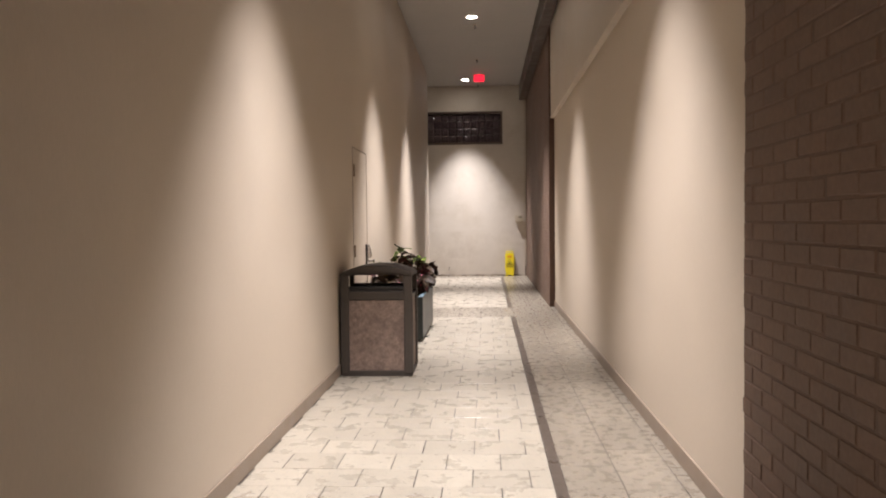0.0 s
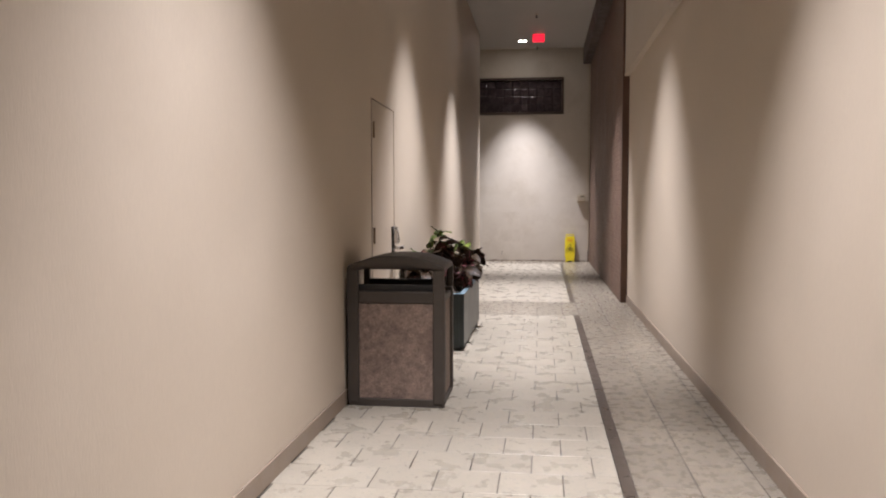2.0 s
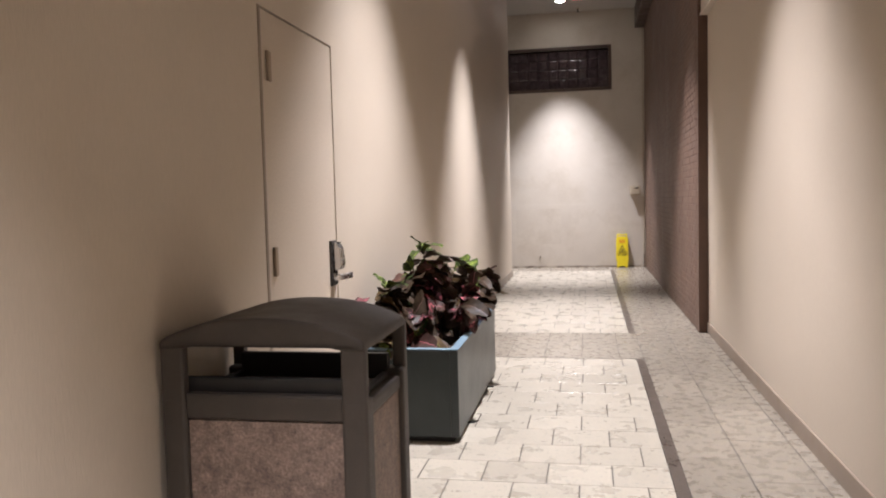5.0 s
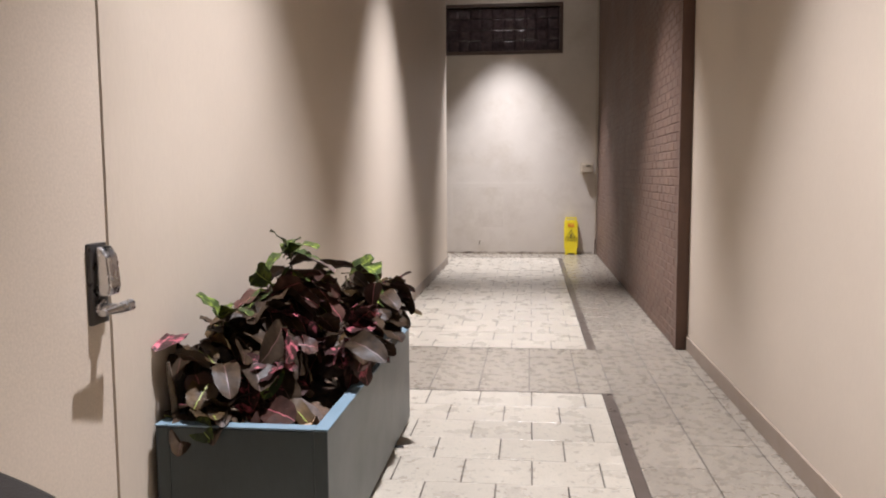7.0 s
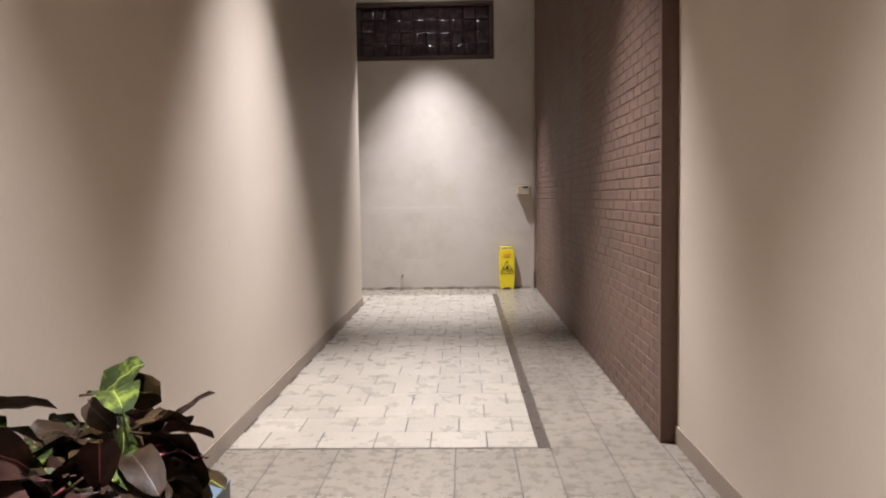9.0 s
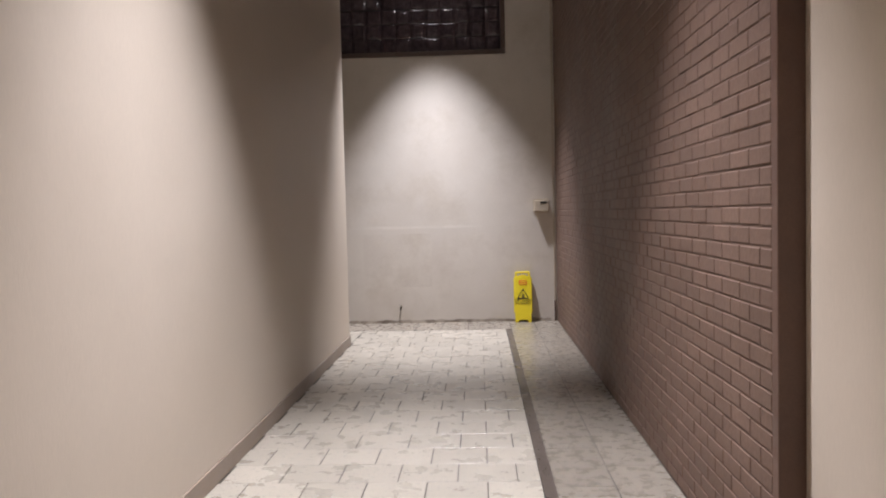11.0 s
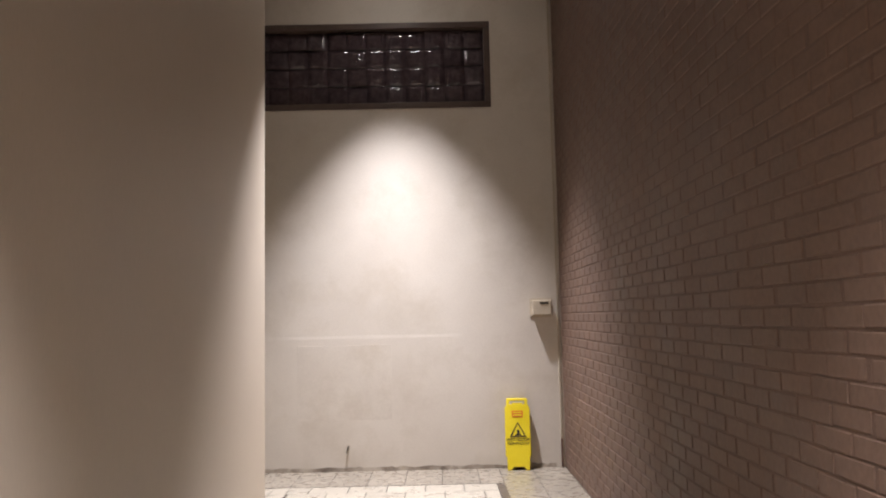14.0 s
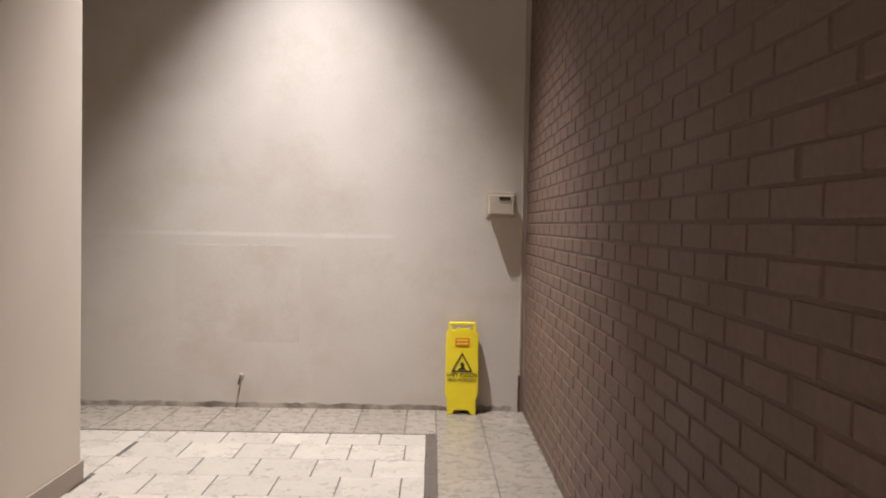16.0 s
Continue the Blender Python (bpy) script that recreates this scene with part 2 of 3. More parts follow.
# ---- walls, ceiling, floor base ----
T = 0.2
bm = abox(LEFT - T, LEFT, BACK, DOOR_Y0, 0, CEIL)
box(bm, LEFT - T, LEFT, DOOR_Y1, CORNER_Y, 0, CEIL)
box(bm, LEFT - T, LEFT, DOOR_Y0, DOOR_Y1, DOOR_H, CEIL)
wall_west = solid("wall_west", bm, M_WALL, "beige textured wallcovering wall with scalloped lamp light", "wall", "structure")
solid("wall_passage", abox(-5.0, LEFT - T, CORNER_Y - T, CORNER_Y, 0, CEIL), M_WALL, "beige wall of the side passage", "wall", "structure")
solid("wall_passage_end", abox(-5.2, -5.0, CORNER_Y - T, END + T, 0, CEIL), M_WALL, "plain beige wall closing the side passage", "wall", "structure")
solid("wall_south", abox(-1.3, 1.6, BACK - T, BACK, 0, CEIL), M_WALL, "plain beige wall behind the walk", "wall", "structure")
TX0, TX1, TZ0, TZ1 = -1.95, 0.67, 3.22, 4.02
bm = abox(-5.2, TX0, END, END + T, 0, CEIL)
box(bm, TX1, 1.6, END, END + T, 0, CEIL)
box(bm, TX0, TX1, END, END + T, 0, TZ0)
box(bm, TX0, TX1, END, END + T, TZ1, CEIL)
wall_north = solid("wall_north", bm, M_ENDWALL, "stained off-white painted end wall", "wall", "structure")
part("wall_patch", prism([(END + 0.01, 0.03), (END - 0.0012, 0.03), (END - 0.0012, 1.150), (END, 1.178), (END + 0.01, 1.178)], "x", -4.9, 0.36), M_ENDWALL, wall_north, "slightly proud repainted lower panel")
part("wall_patch", abox(-1.10, -0.27, END - 0.0016, END, 0.44, 1.09, bevel=0.0005, seg=1), M_PATCH, wall_north, "square filled patch")
edge = [(-4.0 + 0.04 * i, 0.034 + 0.014 * noise.noise(Vector((i * 0.31, 0, 0))) + 0.012 * noise.noise(Vector((i * 0.9, 4, 0)))) for i in range(130)]
part("grime_line", prism([(-4.0, 0.0)] + edge + [(edge[-1][0], 0.0)], "y", END - 0.002, END), M_GRIME, wall_north, "dirty worn wall base")
part("corner_seam", abox(1.205, 1.217, END - 0.012, END, 0.25, CEIL - 0.36), M_BOX, wall_north, "thin beige corner bead")
part("corner_seam", abox(1.203, 1.219, END - 0.014, END, 0.0, 0.245), M_POST, wall_north, "dark lower corner bead")
wall_panel = solid("wall_panel_east", abox(BEIGE, BEIGE + T, PIER_Y, POST_Y, 0, HEAD_Z), M_WALL, "recessed beige wallcovering infill panel wall", "wall", "structure")
header = solid("wall_header_east", abox(BRICK + 0.03, BEIGE + T, PIER_Y, POST_Y, HEAD_Z, CEIL), M_HEAD, "beige painted header over the infill panel", "wall", "structure")
part("header_trim", abox(BRICK + 0.02, BEIGE + 0.02, PIER_Y, POST_Y, HEAD_Z - 0.03, HEAD_Z - 0.001, bevel=0.004), M_HEAD, header, "beige trim under the header")
wall_brick = solid("wall_east_brick", abox(BRICK + 0.0028, BEIGE + T, POST_Y + 0.005, END + T, 0, CEIL), M_MORTAR, "brown painted brick wall with dark joints", "wall", "structure")
wall_pier = solid("wall_pier_brick", abox(BRICK + 0.0028, BEIGE + T, BACK, PIER_Y, 0, CEIL), M_MORTAR, "brown painted brick pier with dark joints", "wall", "structure")
solid("ceiling", abox(-5.2, 1.6, BACK - T, END + T, CEIL, CEIL + 0.15), M_CEIL, "off-white painted ceiling", "ceiling", "structure")
solid("ground", abox(-5.2, 1.6, BACK - T, END + T, -0.2, -0.006), M_GROUT, "dark grouted sub-floor under the tiles", "floor", "structure")
solid("baseboard_west", abox(LEFT, LEFT + 0.012, BACK, DOOR_Y0 - 0.03, 0, 0.10, bevel=0.003), M_BASE, "brown vinyl baseboard along the beige wall", "baseboard", "structure")
solid("baseboard_west_far", abox(LEFT, LEFT + 0.012, DOOR_Y1 + 0.03, CORNER_Y + 0.012, 0, 0.10, bevel=0.003), M_BASE, "brown vinyl baseboard along the beige wall", "baseboard", "structure")
solid("baseboard_east", abox(BEIGE - 0.012, BEIGE, PIER_Y, POST_Y - 0.05, 0, 0.10, bevel=0.003), M_BASE, "brown vinyl baseboard under the infill panel", "baseboard", "structure")
solid("ceiling_beam", abox(1.08, BRICK + 0.004, BACK, END - 0.002, CEIL - 0.36, CEIL - 0.002, bevel=0.006), M_BEAM, "dark brown steel beam along the ceiling edge", "beam", "structure")
post = solid("corner_post", abox(BRICK - 0.004, BEIGE + 0.02, POST_Y - 0.05, POST_Y + 0.004, 0, HEAD_Z - 0.03, bevel=0.004), M_POST, "dark brown painted steel post at the brick edge", "post", "structure")

# ---- service door in the left wall ----
door = base("service_door", (LEFT, (DOOR_Y0 + DOOR_Y1) / 2, 0), "closed beige service door flush with the wall", "door")
leaf = part("door_leaf", abox(LEFT - 0.05, LEFT - 0.003, DOOR_Y0 + 0.008, DOOR_Y1 - 0.008, 0.008, DOOR_H - 0.008, bevel=0.002), M_DOOR, door)
# Block behind the leaf, coloured dark so the edge gap reads as shaded.
part("door_jamb", abox(LEFT - T, LEFT - 0.055, DOOR_Y0, DOOR_Y1, 0, DOOR_H), M_GAP_SHADE, door, "dark block behind the door leaf that paints the gap's shade")
part("hinge_strip", abox(LEFT - 0.05, LEFT + 0.003, DOOR_Y0 - 0.016, DOOR_Y0 + 0.007, 0, DOOR_H, bevel=0.002), M_BASE, door, "tan strip at the hinge edge")
for z in (0.25, 1.06, 1.86):
    h = abox(LEFT - 0.004, LEFT + 0.004, DOOR_Y0 + 0.065, DOOR_Y0 + 0.10, z - 0.06, z + 0.06, bevel=0.001)
    tube(h, (LEFT + 0.004, DOOR_Y0 + 0.063, z - 0.06), (LEFT + 0.004, DOOR_Y0 + 0.063, z + 0.06), 0.008)
    part("hinge", h, M_HINGE, door, "tan painted butt hinge")
LY = DOOR_Y1 - 0.075
lock = part("lock_plate", abox(LEFT - 0.004, LEFT + 0.010, LY - 0.042, LY + 0.045, 0.880, 1.108, bevel=0.004), M_PLATE, door, "dark lock back plate")
case = prism([(LEFT + 0.010, 0.958), (LEFT + 0.048, 0.962), (LEFT + 0.055, 0.985), (LEFT + 0.048, 1.070), (LEFT + 0.030, 1.096), (LEFT + 0.010, 1.098)], "y", LY - 0.020, LY + 0.038)
bmesh.ops.bevel(case, geom=case.edges[:], offset=0.006, segments=2, affect="EDGES", profile=0.5)
part("lock_box", case, M_CHROME, lock, "satin metal lock case")
part("card_slot", abox(LEFT + 0.018, LEFT + 0.040, LY + 0.000, LY + 0.018, 1.094, 1.0995, bevel=0.001), M_INK, lock, "dark slot in the lock case")
lv = tube(bmesh.new(), (LEFT + 0.012, LY, 0.925), (LEFT + 0.075, LY, 0.925), 0.016, 0.013, 16)
tube(lv, (LEFT + 0.068, LY - 0.09, 0.926), (LEFT + 0.070, LY + 0.005, 0.926), 0.009, 0.014, 14)
tube(lv, (LEFT + 0.070, LY - 0.004, 0.926), (LEFT + 0.072, LY + 0.050, 0.928), 0.015, 0.017, 16)
tube(lv, (LEFT - 0.001, LY, 0.925), (LEFT + 0.018, LY, 0.925), 0.027, 0.024, 20)
part("lever", lv, M_CHROME, lock, "satin chrome lever handle")


# ---- litter bin ----
def litter_bin(x0, x1, y0, y1):
    b = base("litter_bin", ((x0 + x1) / 2, (y0 + y1) / 2, 0), "taupe litter bin with arched hood and pebble panels", "trash can")
    p = 0.076
    part("plinth", abox(x0 + 0.008, x1 - 0.008, y0 + 0.008, y1 - 0.008, 0, 0.035, bevel=0.006), M_BIN, b)
    part("body", abox(x0 + 0.03, x1 - 0.03, y0 + 0.03, y1 - 0.03, 0.035, 0.70, bevel=0.004), M_BIN, b)
    for cx in (x0, x1 - p):
        for cy in (y0, y1 - p):
            post_bm = abox(cx, cx + p, cy, cy + p, 0.02, 0.735, bevel=0.012, seg=3)
            uy = cy if cy == y0 else cy + p - 0.038
            ux0 = cx + 0.001 if cy == y0 or cx == x0 else cx + p - 0.046
            ux1 = cx + p - 0.001 if cy == y0 or cx != x0 else cx + 0.046
            box(post_bm, ux0, ux1, uy + 0.001, uy + 0.037, 0.70, 0.890, bevel=0.008, seg=2)
            part("corner_post", post_bm, M_BIN, b)
    for cy, t in ((y0 + 0.016, 0.03), (y1 - 0.046, 0.03)):
        part("pebble_panel", abox(x0 + p, x1 - p, cy, cy + t, 0.05, 0.665, bevel=0.004), M_AGG, b, "brown pebble aggregate panel")
        part("rail", abox(x0 + p - 0.004, x1 - p + 0.004, cy - 0.006, cy + t, 0.668, 0.745, bevel=0.008), M_BIN, b)
        part("rail", abox(x0 + p - 0.004, x1 - p + 0.004, cy - 0.008, cy + t, 0.022, 0.052, bevel=0.006), M_BIN, b)
    for cx in (x0 + 0.016, x1 - 0.046):
        part("pebble_panel", abox(cx, cx + 0.03, y0 + p, y1 - p, 0.05, 0.665, bevel=0.004), M_AGG, b, "brown pebble aggregate panel")
        part("rail", abox(cx - 0.006, cx + 0.036, y0 + p - 0.004, y1 - p + 0.004, 0.668, 0.712, bevel=0.008), M_BIN, b)
    # liner with a recessed mouth
    ln = bmesh.new()
    for a in ((x0 + 0.05, x1 - 0.05, y0 + 0.05, y0 + 0.075), (x0 + 0.05, x1 - 0.05, y1 - 0.075, y1 - 0.05),
              (x0 + 0.05, x0 + 0.075, y0 + 0.075, y1 - 0.075), (x1 - 0.075, x1 - 0.05, y0 + 0.075, y1 - 0.075)):
        box(ln, *a, 0.66, 0.785 if a[1] - a[0] > 0.1 else 0.725, bevel=0.006)
    part("liner", ln, M_LINER, b, "black inner liner rim")
    # arched hood
    n = 22
    cx, half = (x0 + x1) / 2, (x1 - x0) / 2
    top = [(cx + half * (1 - 2 * i / n), 0.904 + 0.068 * (1 - abs(1 - 2 * i / n) ** 2.3)) for i in range(n + 1)]
    low = [(cx - (half - 0.002) + 2 * (half - 0.002) * i / n, 0.0) for i in range(n + 1)]

    def under(u):
        a = min(1.0, abs(u - cx) / (half - p))
        return 0.878 + 0.034 * (1 - a * a)

    outline = top + [(u, under(u)) for u, _ in low]
    hood = prism(outline, "y", y0 - 0.006, y1 - 0.02)
    shoulder = [e for e in hood.edges if all(abs(abs(v.co.x - cx) - half) < 1e-5 and v.co.z > 0.9 for v in e.verts)]
    bmesh.ops.bevel(hood, geom=shoulder, offset=0.016, segments=3, affect="EDGES", profile=0.5)
    rim = [e for e in hood.edges if abs(e.verts[0].co.y - e.verts[1].co.y) < 1e-5]
    bmesh.ops.bevel(hood, geom=rim, offset=0.011, segments=3, affect="EDGES", profile=0.5)
    part("hood", hood, M_BIN, b)
    return b


litter_bin(-1.018, -0.385, 6.93, 7.44)


# ---- planter and its croton plants ----
PX0, PX1, PY0, PY1, PH = -1.015, -0.455, 8.86, 10.5, 0.5
planter = base("planter_box", ((PX0 + PX1) / 2, (PY0 + PY1) / 2, 0), "long slate-grey metal planter box with a pale rim", "planter")
part("plinth", abox(PX0 + 0.03, PX1 - 0.03, PY0 + 0.03, PY1 - 0.03, 0, 0.035), M_LINER, planter, "black recessed plinth")
W = 0.045
part("side_panel", abox(PX1 - W, PX1, PY0, PY1, 0.03, PH, bevel=0.003), M_PLANTER, planter)
part("side_panel", abox(PX0, PX0 + W, PY0, PY1, 0.03, PH, bevel=0.003), M_PLANTER, planter)
part("end_panel", abox(PX0 + W, PX1 - W, PY0 + 0.001, PY0 + W, 0.03, PH - 0.001, bevel=0.003), M_PLANTER, planter)
part("end_panel", abox(PX0 + W, PX1 - W, PY1 - W, PY1 - 0.001, 0.03, PH - 0.001, bevel=0.003), M_PLANTER, planter)
rim = bmesh.new()
for a in ((PX0 - 0.002, PX0 + W, PY0, PY1), (PX1 - W, PX1 + 0.002, PY0, PY1), (PX0 + W, PX1 - W, PY0, PY0 + W), (PX0 + W, PX1 - W, PY1 - W, PY1)):
    box(rim, *a, PH + 0.0005, PH + 0.007, bevel=0.002)
part("rim", rim, M_RIM, planter, "pale blue-grey top rim")
soil = bmesh.new()
bmesh.ops.create_grid(soil, x_segments=14, y_segments=36, size=0.5, matrix=Matrix.Translation(((PX0 + PX1) / 2, (PY0 + PY1) / 2, PH - 0.05)) @ Matrix.Diagonal((PX1 - PX0 - 2 * W, PY1 - PY0 - 2 * W, 1, 1)))
for v in soil.verts:
    v.co.z += 0.02 * noise.noise(v.co * 9)
part("soil", soil, M_SOIL, planter, "dark mulch soil", smooth=True)


def leaf_mesh(name, mat, length, width, fold, droop, wave, vein=None):
    bm = bmesh.new()
    n, rows = 7, []
    for i in range(n + 1):
        s = i / n
        w = width * (math.sin(math.pi * min(1, s * 0.86 + 0.06)) ** 0.55) * (0.78 + 0.3 * s) * 0.5
        z = -droop * s * s * length
        y = length * s * (1 - 0.25 * droop * s)
        r = []
        for k in (-1.0, -0.55, -0.035, 0.035, 0.55, 1.0):
            r.append(bm.verts.new((k * w, y, z + fold * abs(k) * w + wave * math.sin(11 * s + 3 * k) * abs(k) * w * 1.3 + 0.006 * math.sin(23 * s) * (1 - abs(k)))))
        rows.append(r)
    for a, b in zip(rows, rows[1:]):
        for k in range(5):
            f = bm.faces.new((a[k], a[k + 1], b[k + 1], b[k]))
            f.material_index = 1 if k == 2 and vein else 0
    tube(bm, (0, -0.045, 0.0), (0, 0.012, 0.0), 0.003, 0.002, 5)
    me = finish(name, bm, mat, smooth=True)
    if vein:
        me.materials.append(vein)
    return me


LEAVES = []
for k, m in enumerate(M_LEAF):
    for j in range(2):
        LEAVES.append((k, leaf_mesh("leaf", m, 0.145 + 0.03 * j, 0.094 + 0.012 * ((k + j) % 3), 0.22 + 0.15 * j, 0.25 + 0.35 * j, 0.16, M_VEIN[(0, 1, 1, 2, 2, 0)[k]])))
rng = random.Random(11)


def croton(x, y, height, spread, count, green=0.12, crown=0):
    z0 = PH - 0.06
    b = base("croton_plant", (x, y, z0), "bushy croton plant with dark purple, pink and green leaves", "plant", "crotons in the planter")
    tips = []
    for i in range(6):
        a = 2 * math.pi * i / 6 + rng.uniform(-0.4, 0.4)
        r = spread * rng.uniform(0.2, 0.62) if i else 0.02
        tip = Vector((x + r * math.cos(a), y + r * math.sin(a), z0 + height * rng.uniform(0.55, 0.8) * (1.0 if i else 1.2)))
        foot = Vector((x + 0.03 * math.cos(a), y + 0.03 * math.sin(a), z0))
        mid = foot.lerp(tip, 0.5) + Vector((0, 0, 0.03))
        st = tube(bmesh.new(), foot, mid, 0.008, 0.006, 7)
        tube(st, mid, tip, 0.006, 0.004, 7)
        part("stem", st, M_STEM, b)
        tips.append((mid, tip))
    inv = Matrix.Translation(b.location).inverted()
    for i in range(count):
        mid, tip = tips[i % 6]
        s = rng.random() ** 0.6
        p = mid.lerp(tip, s) + Vector((rng.gauss(0, 0.02), rng.gauss(0, 0.02), rng.gauss(0, 0.015)))
        out = math.atan2(p.y - y, p.x - x) + rng.gauss(0, 0.9)
        kind = rng.choices(range(6), (0.46, 0.17, 0.16, 0.8 * green + 0.10 * (s > 0.88), 0.15, 0.04))[0]
        me = LEAVES[2 * kind + rng.randrange(2)][1]
        ob = new("leaf", me)
        ob.parent = b
        ob.matrix_parent_inverse = inv
        tilt = rng.gauss(-8, 24) + 45 * (s > 0.93)
        k = rng.uniform(0.7, 1.12)
        if p.x < LEFT + 0.17 and math.cos(out) < 0:
            out = math.pi - out
        ob.matrix_basis = Matrix.Translation(p) @ pose(0, 0, 0, 0, 0, math.degrees(out) - 90) @ pose(0, 0, 0, tilt, rng.gauss(0, 25), 0) @ Matrix.Diagonal((k, k, k, 1))
    # fresh upright leaves at the top of the tallest stem
    top = max((t for m, t in tips), key=lambda v: v.z)
    for i in range(crown):
        ob = new("leaf", LEAVES[6 + i % 2][1])
        ob.parent = b
        ob.matrix_parent_inverse = inv
        ob.matrix_basis = Matrix.Translation(top) @ pose(0, 0, 0, 0, 0, 100 + i * 137) @ pose(0, 0, 0, 62 - 17 * i, rng.gauss(0, 12), 0) @ Matrix.Diagonal((0.85, 0.85, 0.85, 1))


croton(-0.90, 9.00, 0.11, 0.18, 30, 0.03)
croton(-0.76, 9.08, 0.14, 0.24, 40, 0.04)
croton(-0.92, 9.14, 0.42, 0.26, 44, 0.2, 3)
croton(-0.74, 9.24, 0.36, 0.32, 62, 0.05)
croton(-0.82, 9.38, 0.50, 0.32, 66, 0.08)
croton(-0.78, 9.50, 0.60, 0.22, 64, 0.14, 5)
croton(-0.56, 9.54, 0.36, 0.38, 84, 0.05)
croton(-0.80, 9.76, 0.46, 0.32, 66)
croton(-0.53, 9.97, 0.42, 0.38, 84, 0.06)
croton(-0.74, 10.24, 0.42, 0.30, 56)
stalk = base("dry_stalk", (-0.975, 8.94, PH - 0.05), "withered upright brown stalk in the planter soil", "plant stalk")
part("stem", tube(bmesh.new(), (-0.975, 8.94, PH - 0.05), (-1.0, 8.93, PH + 0.19), 0.016, 0.007, 7), M_STEM, stalk)
for fy in (9.25, 10.12):
    part("foot_plate", abox(PX1 - 0.04, PX1 + 0.028, fy - 0.007, fy + 0.007, 0.0008, 0.009, bevel=0.002), M_LINER, planter, "black foot plate")
dry = leaf_mesh("dry_leaf", M_DRY, 0.10, 0.07, 0.5, 0.5, 0.5)
for i in range(7):
    ob = tagged(new("dry_leaf", dry), "curled dry brown leaf on the planter soil", "leaf", "dry leaves on the soil")
    ob.matrix_basis = pose(rng.uniform(PX0 + 0.12, PX1 - 0.12), rng.uniform(PY0 + 0.08, PY0 + 0.3), PH - 0.028, rng.uniform(-6, 6), rng.uniform(-6, 6), rng.uniform(0, 360))


# ---- wet floor sign ----
def letters(body, size, at, mat, parent, name="lettering"):
    cu = bpy.data.curves.new(name, "FONT")
    cu.body, cu.size, cu.align_x, cu.extrude = body, size, "CENTER", 0.0006
    tmp = new(name, cu)
    me = bpy.data.meshes.new_from_object(tmp.evaluated_get(bpy.context.evaluated_depsgraph_get()))
    bpy.data.objects.remove(tmp)
    me.transform(at)
    me.materials.clear()
    me.materials.append(mat)
    ob = new(name, me)
    ob.parent = parent
    ob.matrix_parent_inverse = Matrix.Translation(parent.location).inverted() if parent.type == "EMPTY" else Matrix()
    return ob


def floor_sign(cx, y, w, h):
    b = base("wet_floor_sign", (cx, y, 0), "yellow plastic wet floor sign folded against the wall", "floor sign")
    hw = w / 2

    def leaf_outline(s):
        return [(-hw * 0.87, 0), (-hw * 0.55, 0), (-hw * 0.42, 0.028), (hw * 0.42, 0.028), (hw * 0.55, 0), (hw * 0.87, 0),
                (hw * 0.88, 0.100), (hw, 0.122), (hw * 0.99, h * 0.86), (hw * 0.84, h * 0.915), (-hw * 0.84, h * 0.915), (-hw * 0.99, h * 0.86), (-hw, 0.122), (-hw * 0.88, 0.100)]

    for k, (yy, lean) in enumerate(((y - 0.045, 0.055), (y + 0.005, 0.018))):
        bm = prism([(cx + u, v) for u, v in leaf_outline(k)], "y", 0, 0.016)
        bmesh.ops.bevel(bm, geom=[e for e in bm.edges if abs(e.verts[0].co.y - e.verts[1].co.y) < 1e-5], offset=0.004, segments=2, affect="EDGES")
        # two grips that frame the hand slot
        for s in (-1, 1):
            box(bm, cx + s * hw * 0.72 - 0.012, cx + s * hw * 0.72 + 0.012, 0.001, 0.015, h * 0.90, h * 0.985, bevel=0.003)
        box(bm, cx - hw * 0.80, cx + hw * 0.80, 0.001, 0.015, h * 0.965, h, bevel=0.004)
        box(bm, cx - hw * 0.42, cx + hw * 0.42, 0.003, 0.013, h * 0.905, h * 0.935, bevel=0.002)
        for v in bm.verts:
            v.co.y += yy + lean * v.co.z / h
        face = part("panel", bm, M_YELLOW, b)
        if not k:
            front = face
    tilt = math.degrees(math.atan2(0.055, h))

    def on_face(z, proud=0.002):
        return pose(cx, y - 0.045 + 0.055 * z / h - proud, z, 90 - tilt, 0, 0)

    def plate(outline, z, mat, name, label):
        bm = prism(outline, "z", 0, 0.0012)
        bm.transform(on_face(z))
        part(name, bm, mat, front, label)

    plate([(-0.047, -0.026), (0.047, -0.026), (0.047, 0.026), (-0.047, 0.026)], 0.475, M_RED, "caution_label", "orange-red label")
    for row in range(2):
        bm = abox(-0.038, 0.038, -0.006, 0.006, 0.0014, 0.002)
        bm.transform(on_face(0.487 - 0.023 * row))
        part("print_bar", bm, M_YELLOW, front, "yellow bar of unreadable print")
    tri = bmesh.new()
    o = [(-0.072, 0.0), (0.072, 0.0), (0.0, 0.128)]
    n = [(-0.056, 0.009), (0.056, 0.009), (0.0, 0.110)]
    for i in range(3):
        j = (i + 1) % 3
        prism([o[i], o[j], n[j], n[i]], "z", 0, 0.0012, tri)
    tri.transform(on_face(0.28))
    part("warning_triangle", tri, M_INK, front, "black warning triangle outline")
    fig = prism([(-0.03, 0.012), (0.03, 0.012), (0.012, 0.03), (0.016, 0.05), (0.0, 0.066), (-0.012, 0.052), (-0.006, 0.03)], "z", 0, 0.0012)
    fig.transform(on_face(0.28))
    part("pictogram", fig, M_INK, front, "black slipping pictogram")
    letters("WET FLOOR", 0.036, on_face(0.247), M_INK, front)
    letters("PISO MOJADO", 0.029, on_face(0.217), M_INK, front)


floor_sign(0.822, 19.262, 0.218, 0.605)

